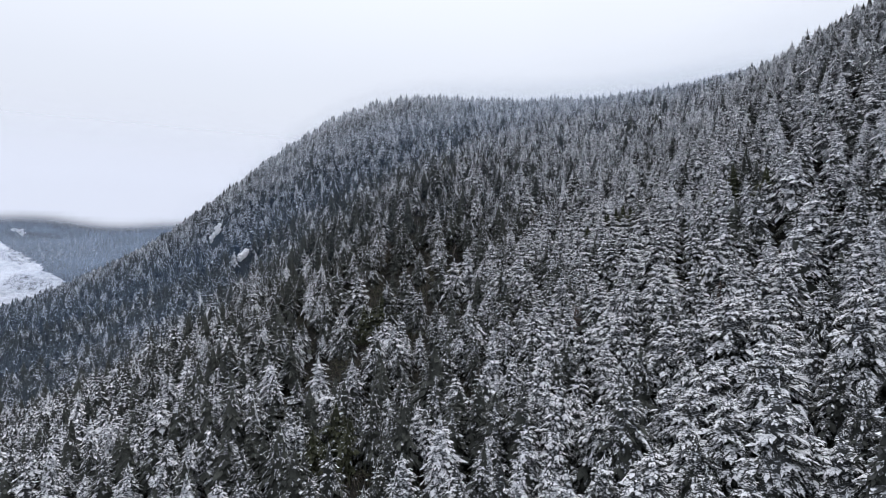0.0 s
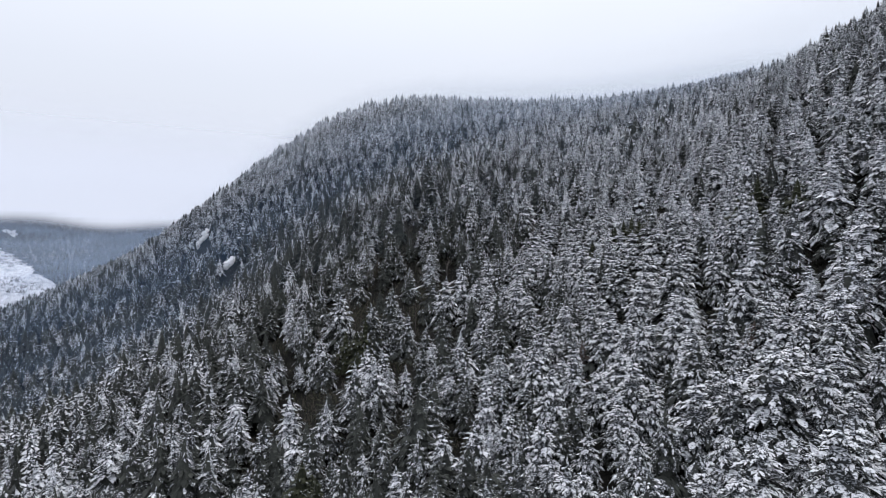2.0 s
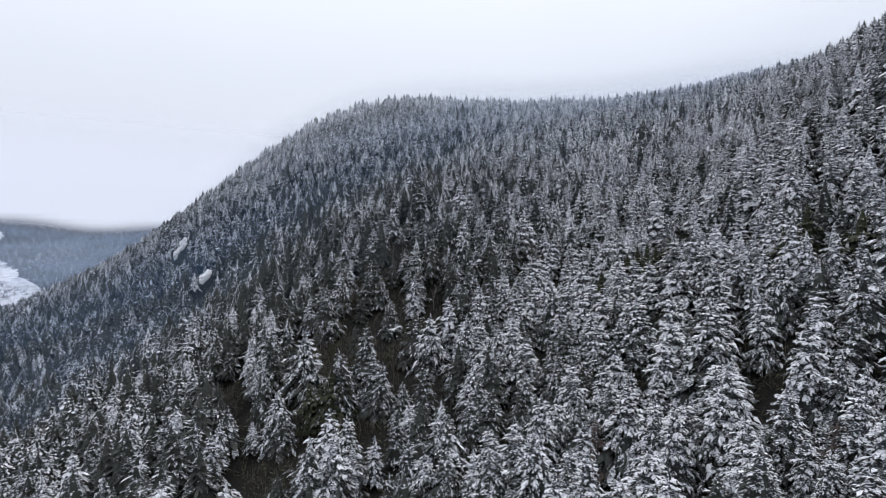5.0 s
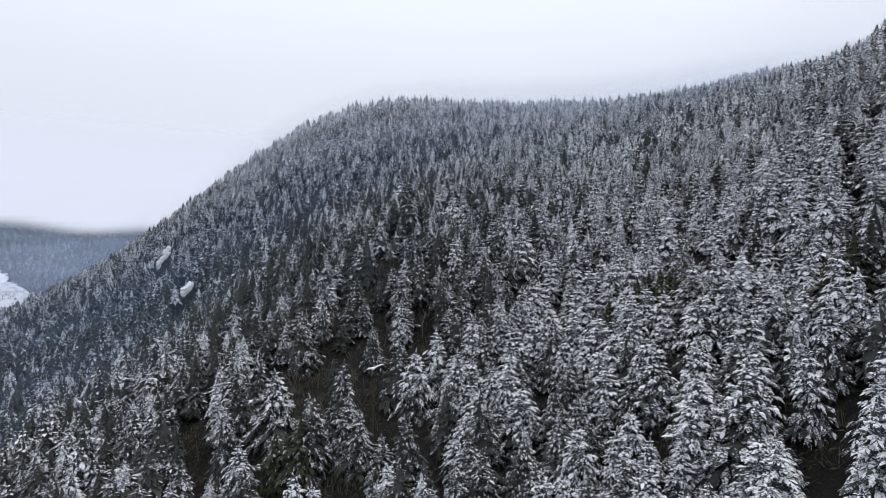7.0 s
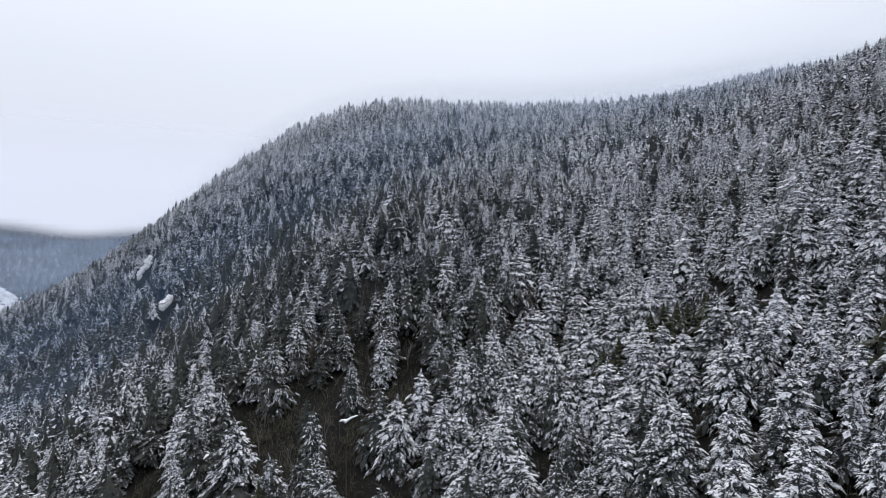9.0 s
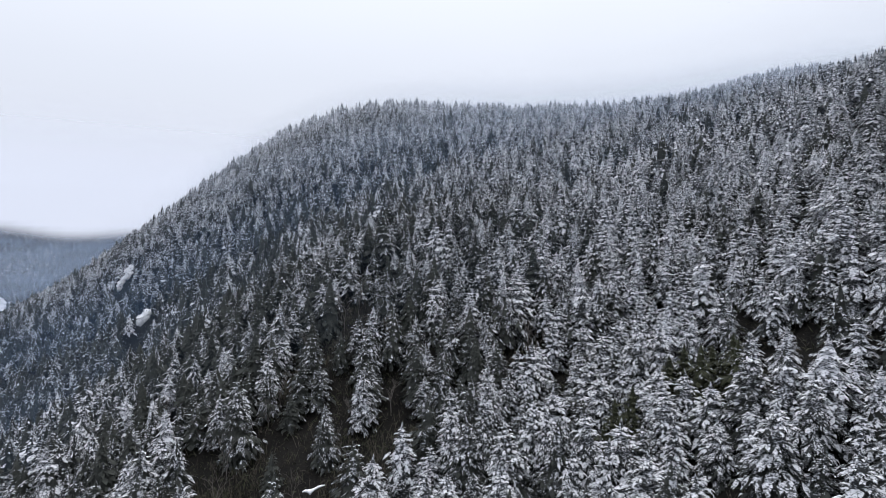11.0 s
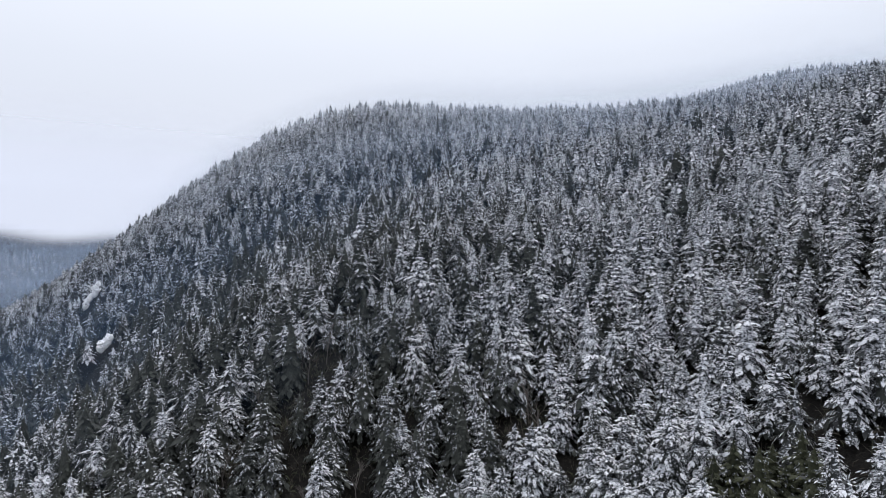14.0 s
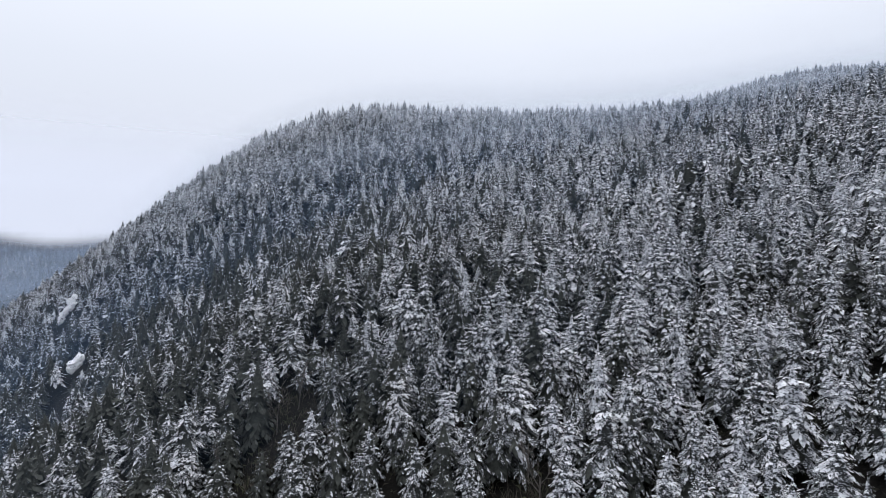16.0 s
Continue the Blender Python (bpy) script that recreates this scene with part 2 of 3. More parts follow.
def boughs(seed, whorls, per_whorl, sprays, blade, spread=5.3, low=0.10, ragged=0.15, slim=0.27, under=False):
    """Boughs in whorls, each a fan of drooping sprays. Vertices of the blades and of the needles below them, each one's height in the crown, how far out it sits, and the generator."""
    rng = np.random.default_rng(seed)
    rows = []
    lean = rng.uniform(0, 6.3)
    for w in range(whorls):
        u = min(low + (0.97 - low) * (max(0.0, w + rng.uniform(-0.3, 0.3)) / whorls) ** 0.92, 0.965)
        r = profile(u, spread) * rng.normal(1.0, ragged * 0.5)
        count = max(4, round(per_whorl * (0.45 + 0.55 * r / spread)))
        turn = rng.uniform(0, 6.3)
        for k in range(count):
            yaw = turn + 6.283 * (k + rng.uniform(-0.3, 0.3)) / count
            reach = max(0.35, r * rng.normal(1.0, ragged) * (1 + 0.10 * math.cos(yaw - lean)))
            rows.append((HEIGHT * u + rng.normal(0, 0.16), yaw, reach, 0.52 - 0.70 * u + rng.normal(0, 0.09), u))
    z, yaw, reach, dip, level = np.array(rows).T
    v, lower, levels, outs = [], [], [], []
    for along, aside, share in (FINE_SPRAYS if sprays > 3 else SPRAYS[:sprays]):
        on = np.flatnonzero((aside == 0) | (reach > 0.9 + 0.8 * along))
        n = len(on)
        s = along + rng.normal(0, 0.04, n)
        length = np.maximum(0.4, share * reach[on] * rng.uniform(0.8, 1.2, n))
        far = reach[on] * s
        base = np.stack([np.cos(yaw[on]) * far, np.sin(yaw[on]) * far, z[on] - np.sin(dip[on]) * far - 0.14 * reach[on] * s ** 2], 1)
        turned, sunk = yaw[on] + aside * rng.uniform(0.7, 1.25, n), dip[on] + 0.28 * s + rng.normal(0, 0.12, n)
        width = np.maximum(0.28, length * slim * rng.uniform(0.75, 1.3, n))
        v.append(blades(rng, blade, base, turned, sunk, length, width, length * 0.62, 0.09))
        if under and along < 0.52:
            lower.append(blades(rng, UNDER, base, turned, sunk, length, width * 1.1, length * 0.62, 0.05))
        levels.append(level[on])
        outs.append(np.full(n, min(1.0, along + 0.8 * share)))
    # the leader
    v.append(blades(rng, blade, np.array([[0, 0, HEIGHT * 0.92]]), np.zeros(1), np.full(1, -1.5), np.full(1, HEIGHT * 0.08), np.full(1, 0.36), np.full(1, 0.3), 0.05))
    return np.concatenate(v), lower, np.append(np.concatenate(levels), 1.0), np.append(np.concatenate(outs), 1.0), rng


def crown(seed, sides, rings, fill, **shape):
    """Boughs round the dense inside of the crown: vertices, faces, faces in a blade, height and reach of each blade, height of each face inside."""
    v, lower, level, out, rng = boughs(seed, **shape)
    upper = {5: UPPER, 4: LOWER}[v.shape[1]]
    parts, faces, off = [v.reshape(-1, 3)], [(upper[None] + np.arange(len(v))[:, None, None] * v.shape[1]).reshape(-1, 3)], v.shape[0] * v.shape[1]
    for low in lower:
        parts.append(low.reshape(-1, 3))
        faces.append((LOWER[None] + np.arange(len(low))[:, None, None] * 4).reshape(-1, 3) + off)
        off += low.shape[0] * 4
    cv, cf, inner = inner_cone(rng, shape.get("spread", 5.3), shape.get("low", 0.10), sides, rings, fill)
    return np.concatenate(parts + [cv]), np.concatenate(faces + [cf + off]), len(upper), level, out, inner


def dusting(rng, amount, level, out):
    """Which snow each spray carries: 0 is bare needles, 1 to 4 a thin to a thick cover; the rim and top carry most, and
    thinner snow lower down also puts in the crown's shade.
    """
    # the fall with level also imitates shade on the lower boughs
    d = 5.25 * amount * (0.82 * level + 0.28) - 0.85 + 2.0 * (out - 0.75) + rng.normal(0, 0.95, len(level))
    return np.clip(np.floor(d), 0, 4).astype(int)


def covers(rng, amount, made):
    """The cover of every face of a crown: blades, the bare needles below them, and the sheltered inside."""
    faces, each, level, out, inner = made[1:]
    blade = np.repeat(dusting(rng, amount, level, out), each)
    return np.concatenate([blade, np.zeros(len(faces) - len(blade) - len(inner), int), np.minimum(dusting(rng, amount, inner, np.full(len(inner), 0.28)), 2)])


def fir_mesh(name, seed, snow_share, needle, **shape):
    made = crown(seed, 7, 7, 0.45, blade=SPRAY, under=True, **shape)
    return mesh_from(name, made[0], made[1], [needle] + DUST, covers(np.random.default_rng(seed), snow_share, made))


def trunk_mesh(name, height, radius, sides=7, mat=None):
    rings = 6
    v, f = [], []
    for i in range(rings):
        t = i / (rings - 1)
        for k in range(sides):
            a = 6.283 * k / sides
            r = radius * (1 - 0.93 * t) * (1.3 if i == 0 else 1)
            v.append((r * math.cos(a), r * math.sin(a), height * t - (1.5 if i == 0 else 0)))
    for i in range(rings - 1):
        for k in range(sides):
            f.append((i * sides + k, i * sides + (k + 1) % sides, (i + 1) * sides + (k + 1) % sides, (i + 1) * sides + k))
    return mesh_from(name, v, f, [mat or BARK], smooth=True)


def part(name, me, parent, label=""):
    ob = new(name, me)
    ob.parent = parent
    if label:
        ob["label"] = label
    return ob


def fir_thing(name, seed, snow_share, label, group, needle=None, **shape):
    tree = tagged(new(name), label, "conifer", group)
    full = dict(whorls=12, per_whorl=13, sprays=8, low=0.13, slim=0.40)
    full.update(shape)
    part("trunk", trunk_mesh("trunk", HEIGHT * 0.97, 0.28), tree)
    part("crown", fir_mesh("crown", seed, snow_share, needle or NEEDLE, **full), tree)
    return tree


# Openings among the trees, and stands of olive-green trees without snow: centre and radius in metres.
OPENINGS = [(-24, 196, 7), (-21, 234, 4), (-10, 252, 5), (-21, 176, 6), (-36, 145, 4), (-33, 130, 4), (-27, 155, 4), (-18, 106, 7), (5, 121, 3), (-50,
            195, 5), (-5, 221, 4), (-25, 186, 7), (-11, 167, 4), (-27, 206, 6), (-22, 226, 4), (-12, 241, 5), (-2, 203, 5), (35, 226, 4), (7, 204, 5),
            (-9, 192, 5), (-2, 248, 3), (23, 211, 3), (38, 201, 3), (-38, 313, 5), (40, 244, 3), (62, 266, 4), (-66, 322, 4)]
OUTCROP_OPENINGS = [(-126, 371, 6), (-122, 361, 5), (-118, 351, 5), (-115, 342, 4), (-168, 433, 6), (-162, 421, 5), (-158, 411, 4)]
OLIVE = [(58, 188, 6), (42, 185, 4), (71, 150, 4), (76, 142, 3), (-19, 172, 4), (-20, 108, 5)]
# Trees that stand out singly: place and height of the tip.
LOW_FIRS = [(38, 63, 133), (56, 87, 145), (38, 88, 141), (52, 89, 143), (56, 95, 151), (-13, 106, 125), (42, 109, 143), (48, 112, 147), (-20, 116,
            124), (55, 119, 154), (43, 119, 145), (-9, 126, 122), (58, 135, 156), (43, 138, 149), (64, 141, 162), (29, 142, 144), (-18, 147, 126),
            (-11, 148, 133), (68, 154, 163), (13, 154, 138), (-2, 164, 135), (61, 164, 165), (-29, 168, 132), (33, 168, 149), (-7,
            170, 138), (-16, 171, 141), (-9, 173, 140), (40, 174, 156)]
MID_FIRS = [(59, 175, 166), (12, 176, 147), (48, 178, 159), (-12, 183, 145), (49, 183, 159), (3, 185, 147), (-27, 185, 144), (32, 187, 154), (19, 188,
            152), (30, 190, 154), (22, 191, 158), (-37, 191, 142), (39, 192, 154), (52, 192, 160), (43, 194, 158)]
HIGH_FIRS = [(-195, 487, 194), (150, 437, 270), (-41, 512, 282), (24, 200, 156), (-38, 200, 138), (31, 201, 154), (-8, 204, 149), (46, 205, 164), (-9, 210, 148), (24, 211, 156), (-27, 211, 152), (30,
            214, 159), (-1, 218, 156), (-30, 219, 152), (-24, 222, 153), (60, 222, 172), (-2, 226, 162), (-15, 227, 160), (33, 232, 174), (13, 237,
            173), (-25, 238, 158), (54, 239, 182), (36, 241, 173), (81, 242, 188)]
STANDING = LOW_FIRS + MID_FIRS + HIGH_FIRS


def snow_at(x, y):
    """How much of the boughs is snowed over: more up the slope and on its windward side, less round the sheltered openings."""
    z = ground(x, y)
    s = 0.73 + 0.0006 * (z - 150) + 0.0060 * np.minimum(np.maximum(x, 0), 60) + 0.0026 * np.maximum(x - 60, 0) + 0.0020 * np.minimum(x, 0) + 0.08 * np.sin(x / 37 + 1.3) * np.cos(y / 51) + 0.06 * np.sin((x + y) / 19.0)
    s = s + 0.34 * np.clip((z - 222) / 36, 0, 1)
    s = s - 0.15 * np.exp(-((x + 30) / 42) ** 2 / 2 - ((y - 210) / 58) ** 2 / 2)
    s = s - 0.10 * np.exp(-((y - 340) / 90) ** 2) * np.clip(1 - x / 200, 0, 1)
    s = s + 0.16 * np.clip((270 - y) / 90, 0, 1) * np.clip(-x / 100, 0, 1)
    s = s + 0.22 * np.clip((-x - 60) / 80, 0, 1) + 0.40 * np.clip((y - 390) / 90, 0, 1)
    s = s - 0.08 * np.exp(-((y - 290) / 75) ** 2) * smooth(-80, 0, x) * smooth(200, 120, x)
    return np.clip(s, 0.34, 1.15)


def scatter(rng, x0, x1, y0, y1, gap, tries=9):
    """Places at random, none nearer to another than gap metres."""
    n = int((x1 - x0) * (y1 - y0) / gap ** 2 * tries)
    cell = gap / 1.4143
    taken = {}
    out = []
    for x, y in zip(rng.uniform(x0, x1, n).tolist(), rng.uniform(y0, y1, n).tolist()):
        i, j = int(x // cell), int(y // cell)
        for di in (-2, -1, 0, 1, 2):
            for dj in (-2, -1, 0, 1, 2):
                p = taken.get((i + di, j + dj))
                if p and (p[0] - x) ** 2 + (p[1] - y) ** 2 < gap * gap:
                    break
            else:
                continue
            break
        else:
            taken[i, j] = (x, y)
            out.append((x, y))
    return np.array(out).T


rng = np.random.default_rng(11)
tx, ty = scatter(rng, -420, 430, 8, 740, 3.8)
fan = (tx > -0.80 * ty - 25) & (tx < 0.80 * ty + 26) & (ty < np.where(tx > 250, 740, 578))
olive = np.zeros(len(tx), bool)
for ox, oy, r in OPENINGS + OUTCROP_OPENINGS:
    fan &= (((tx - ox) ** 2 + (ty - oy) ** 2) > (1.05 * r) ** 2) & (((tx - 0.95 * ox) ** 2 + (ty - oy + 7) ** 2) > (0.7 * r) ** 2)
for ox, oy, r in OLIVE:
    olive |= ((tx - ox) ** 2 + (ty - oy) ** 2) < r ** 2
for ox, oy, oz in STANDING:
    fan &= ((tx - ox) ** 2 + (ty - oy) ** 2) > 3.4 ** 2
sparse = np.exp(-(((tx + 17) / 27) ** 2 + ((ty - 178) / 55) ** 2) ** 2)
fan &= (rng.random(len(tx)) > np.maximum(0.86 * sparse, 0.05 + 0.15 * np.clip((285 - np.hypot(tx, ty)) / 60, 0, 1)) * ~olive) & (ground(tx, ty) > valley(tx, ty) + 9.5)
fan &= ~olive
tx, ty = tx[fan], ty[fan]
olive = np.zeros(len(tx), bool)
for ox, oy, r in OLIVE:
    cx, cy = scatter(rng, ox - r, ox + r, oy - r, oy + r, 2.6)
    inside = (np.hypot(cx - ox, cy - oy) < r) & (np.array([np.hypot(tx - x, ty - y).min() for x, y in zip(cx, cy)]) > 2.0)
    tx, ty, olive = np.append(tx, cx[inside]), np.append(ty, cy[inside]), np.append(olive, np.ones(inside.sum(), bool))
tall = np.clip(rng.normal(0.68, 0.14, len(tx)), 0.30, 1.0) * (1 + 0.08 * np.sin(tx / 23) * np.sin(ty / 31))
tall[olive] *= 0.78
tall *= 1 - 0.22 * smooth(-90, -170, tx)
lone = np.array(STANDING, float)
tx, ty = np.concatenate([tx, lone[:, 0]]), np.concatenate([ty, lone[:, 1]])
olive = np.concatenate([olive, np.zeros(len(lone), bool)])
tall = np.concatenate([tall, np.clip((lone[:, 2] - ground(lone[:, 0], lone[:, 1]) + 0.6) / HEIGHT, 0.42, 0.98)])
tz = ground(tx, ty) - 0.3
spin = rng.uniform(0, 6.283, len(tx))
share = np.clip(snow_at(tx, ty) + rng.normal(0, 0.30, len(tx)), 0.05, 1.2)
girth = tall ** 0.7 * rng.uniform(0.84, 1.22, len(tx))

# the firs that can be told apart, nearest the line of flight
reach = np.hypot(tx - 36, ty - np.clip(ty, 72, 195))
single = np.zeros(len(tx), bool)
single[len(tx) - len(lone):] = True
order = np.flatnonzero(~olive & ~single)
order = order[np.argsort(reach[order])][:260 - len(lone)]
single[order] = True
order = np.flatnonzero(single)

KINDS = []
for seed, (amount, label) in enumerate([(0.500, "dark green fir with light snow on its boughs"), (0.650, "green fir dusted with snow in a dense stand"), (0.800, "snow-covered fir with drooping boughs on the slope"),
                                        (0.950, "fir heavily laden with fresh snow on the slope"), (1.080, "fir almost white with fresh snow"), (0.850, "broad snowy fir with drooping lower boughs")]):
    KINDS.append((amount, fir_thing("fir_tree", 40 + seed, amount, label, "firs on the slope", spread=(5.1, 5.5, 4.8, 5.7, 5.2, 6.2)[seed], whorls=(12, 12, 13, 12, 12, 13)[seed])))


def stand(k):
    m = pose(tx[k], ty[k], tz[k], 0, 0, math.degrees(spin[k])) @ pose(0, 0, 0, rng.normal(0, 1.5), rng.normal(0, 1.5), 0)
    return m @ Matrix.Diagonal((girth[k], girth[k], tall[k], 1))


used = set()
for i, k in enumerate(order):
    wanted = np.argsort([abs(a - share[k]) for a, _ in KINDS])
    proto = KINDS[wanted[int(rng.integers(2))]][1]
    ob = copy_thing(proto, Matrix()) if proto in used else proto
    used.add(proto)
    ob.matrix_basis = stand(k)

olive_trees = []
for seed in range(3):
    olive_trees.append(fir_thing("olive_conifer", 90 + seed, 0.26, "olive-green conifer almost bare of snow", "olive conifers", PINE, spread=5.0, whorls=11, per_whorl=10, ragged=0.25))
for i, k in enumerate(np.flatnonzero(olive)):
    ob = olive_trees[i] if i < 3 else copy_thing(olive_trees[i % 3], Matrix())
    ob.matrix_basis = stand(k)

RUSTY = [(50, 106, 0.62), (43, 96, 0.55), (29, 128, 0.6)]
rusty_tree = fir_thing("rusty_conifer", 97, 0.35, "thin conifer with rusty brown dying needles and some snow", "dying conifers", RUST, spread=3.6, whorls=14, ragged=0.3)
for i, (x, y, s) in enumerate(RUSTY):
    ob = rusty_tree if i == 0 else copy_thing(rusty_tree, Matrix())
    ob.matrix_basis = pose(x, y, float(ground(x, y)) - 0.3, 0, 0, 70 * i) @ Matrix.Diagonal((s * 1.2, s * 1.2, s, 1))


def forest(name, label, which, seeds, cover, **shape):
    """Many firs in one mesh; every bough's snow is set by the place and its height in the crown."""
    protos = [crown(s, **shape) for s in seeds]
    V, F, I, off = [], [], [], 0
    for k in which:
        made = protos[int(rng.integers(len(protos)))]
        v, f = made[:2]
        c, s = math.cos(spin[k]), math.sin(spin[k])
        p = v * (girth[k], girth[k], tall[k])
        V.append(np.stack([p[:, 0] * c - p[:, 1] * s + tx[k], p[:, 0] * s + p[:, 1] * c + ty[k], p[:, 2] + tz[k]], 1))
        F.append(f + off)
        I.append(covers(rng, share[k], made))
        off += len(p)
    me = mesh_from(name, np.concatenate(V), np.concatenate(F), [NEEDLE] + cover, np.concatenate(I))
    return tagged(new(name, me), label, "forest", kind="stuff")


span = np.hypot(tx - 36, ty - np.clip(ty, 70, 200))
beside = np.flatnonzero(~single & ~olive & (span < 72))
middle = np.flatnonzero(~single & ~olive & (span >= 72) & (span < 125))
remote = np.flatnonzero(~single & ~olive & (span >= 125))
forest("fir_stand", "dense stand of snow-dusted firs on the steep slope", beside, range(110, 118), DUST, sides=6, rings=5, fill=0.48, blade=KITE, whorls=13, per_whorl=9, sprays=8, slim=0.42, low=0.18)
forest("fir_forest", "dense snow-dusted fir forest covering the steep slope", middle, range(60, 72), DUST, sides=6, rings=4, fill=0.58, blade=KITE, whorls=11, per_whorl=10, sprays=3, slim=0.36, low=0.28)
forest("upper_forest", "snowy conifer forest on the upper slope and crest", remote, range(72, 84), FAR_DUST, sides=6, rings=4, fill=0.52, blade=KITE, whorls=7, per_whorl=9, sprays=1, slim=0.50, low=0.40)

# ---- valley: far slope, field, mist sheets ----
vx, vy = scatter(rng, -1250, -170, 360, 1500, 8.5, 4)
keep = (vx > -0.80 * vy - 30) & (vx < -0.27 * vy) & ~in_field(vx, vy) & (valley(vx, vy) < 216) & ~((ground(vx, vy) > valley(vx, vy) + 9.5) & (vy < 670))
tx, ty = vx[keep], vy[keep]
tz = ground(tx, ty) - 0.5
tall = np.clip(rng.normal(0.58, 0.12, len(tx)), 0.3, 0.8)
girth = tall * rng.uniform(0.9, 1.3, len(tx))
spin = rng.uniform(0, 6.283, len(tx))
share = np.clip(0.36 + 0.20 * np.sin(tx / 60) * np.cos(ty / 85) + rng.normal(0, 0.1, len(tx)), 0.1, 0.8)
forest("valley_forest", "pale snowy woods on the slope across the valley", range(len(tx)), range(84, 90), FAR_DUST, sides=4, rings=2, fill=0.5, blade=KITE, whorls=5, per_whorl=7, sprays=1, slim=0.9)


def twigs(rng, base, count, length, spread, thick):
    """A tuft of thin upright twigs round each base: vertices and faces of slender three-sided spikes."""
    n = len(base) * count
    b = np.repeat(base, count, 0) + np.concatenate([rng.normal(0, spread, (n, 2)), np.zeros((n, 1))], 1)
    tip = b + np.stack([rng.normal(0, 0.35, n), rng.normal(0, 0.35, n), rng.uniform(0.5, 1.2, n)], 1) * length
    v = np.zeros((n, 4, 3))
    for k in range(3):
        v[:, k] = b + thick * np.array((math.cos(2.1 * k), math.sin(2.1 * k), 0))
    v[:, 3] = tip
    f = np.array([(0, 1, 3), (1, 2, 3), (2, 0, 3)])[None] + np.arange(n)[:, None, None] * 4
    return v.reshape(-1, 3), f.reshape(-1, 3)


fx, fy = scatter(rng, -1150, -430, 700, 1300, 7.5, 4)
keep = in_field(fx, fy) & (np.sin(fx / 31) * np.cos(fy / 23 + fx / 60) > 0.28)
fv, ff = twigs(rng, np.stack([fx[keep], fy[keep], ground(fx[keep], fy[keep]) - 0.5], 1), 14, 5.0, 2.2, 0.28)
tagged(new("field_shrubs", mesh_from("field_shrubs", fv, ff, [TWIG])), "leafless grey shrubs dotted over the snowy field", "shrubs", kind="stuff")


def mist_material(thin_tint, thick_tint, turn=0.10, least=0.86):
    """A sheet tinted to imitate mist: its own depth, broken by slow noise, sets how much it hides."""
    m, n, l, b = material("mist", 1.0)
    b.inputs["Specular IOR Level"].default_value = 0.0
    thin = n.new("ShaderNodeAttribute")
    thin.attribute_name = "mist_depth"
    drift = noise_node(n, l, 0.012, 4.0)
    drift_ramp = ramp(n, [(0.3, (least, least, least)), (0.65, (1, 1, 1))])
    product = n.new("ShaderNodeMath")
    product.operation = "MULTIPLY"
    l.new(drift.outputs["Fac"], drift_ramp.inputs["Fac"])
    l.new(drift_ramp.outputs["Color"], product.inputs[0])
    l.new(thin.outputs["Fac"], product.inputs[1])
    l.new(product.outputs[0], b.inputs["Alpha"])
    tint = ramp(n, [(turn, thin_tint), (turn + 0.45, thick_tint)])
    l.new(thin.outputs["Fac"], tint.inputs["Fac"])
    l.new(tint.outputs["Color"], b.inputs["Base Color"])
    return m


# the blue of distant haze is put into the sheet tints
VEIL_TINT = mist_material((0.36, 0.455, 0.62), (0.40, 0.49, 0.64), least=0.72)
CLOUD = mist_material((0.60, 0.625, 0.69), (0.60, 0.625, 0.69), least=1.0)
HAZE_TINT = mist_material((0.22, 0.37, 0.60), (0.86, 0.88, 0.93))
PALE_HAZE_TINT = mist_material((0.50, 0.58, 0.70), (0.86, 0.88, 0.93))


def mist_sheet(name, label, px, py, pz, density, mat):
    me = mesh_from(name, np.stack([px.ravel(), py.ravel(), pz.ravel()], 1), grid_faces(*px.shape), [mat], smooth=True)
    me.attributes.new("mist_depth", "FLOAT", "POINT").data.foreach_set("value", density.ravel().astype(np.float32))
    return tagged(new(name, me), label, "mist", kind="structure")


# a sheet for the low cloud on the far slope; a blue-tinted one imitates haze below its edge
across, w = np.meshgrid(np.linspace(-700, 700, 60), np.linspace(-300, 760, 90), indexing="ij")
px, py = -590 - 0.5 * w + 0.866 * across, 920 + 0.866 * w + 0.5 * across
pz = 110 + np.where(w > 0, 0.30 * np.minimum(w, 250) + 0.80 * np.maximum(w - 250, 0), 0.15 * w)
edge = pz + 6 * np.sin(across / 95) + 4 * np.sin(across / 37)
mist_sheet("tinted_veil", "see-through sheet tinted blue to imitate mist over the woods across the valley", px, py, pz + 8, 0.34 * smooth(-300, 40, w) * (1 - smooth(330, 420, w)), VEIL_TINT)
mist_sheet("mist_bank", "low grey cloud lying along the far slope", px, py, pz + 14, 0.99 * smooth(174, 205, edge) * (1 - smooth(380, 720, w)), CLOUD)

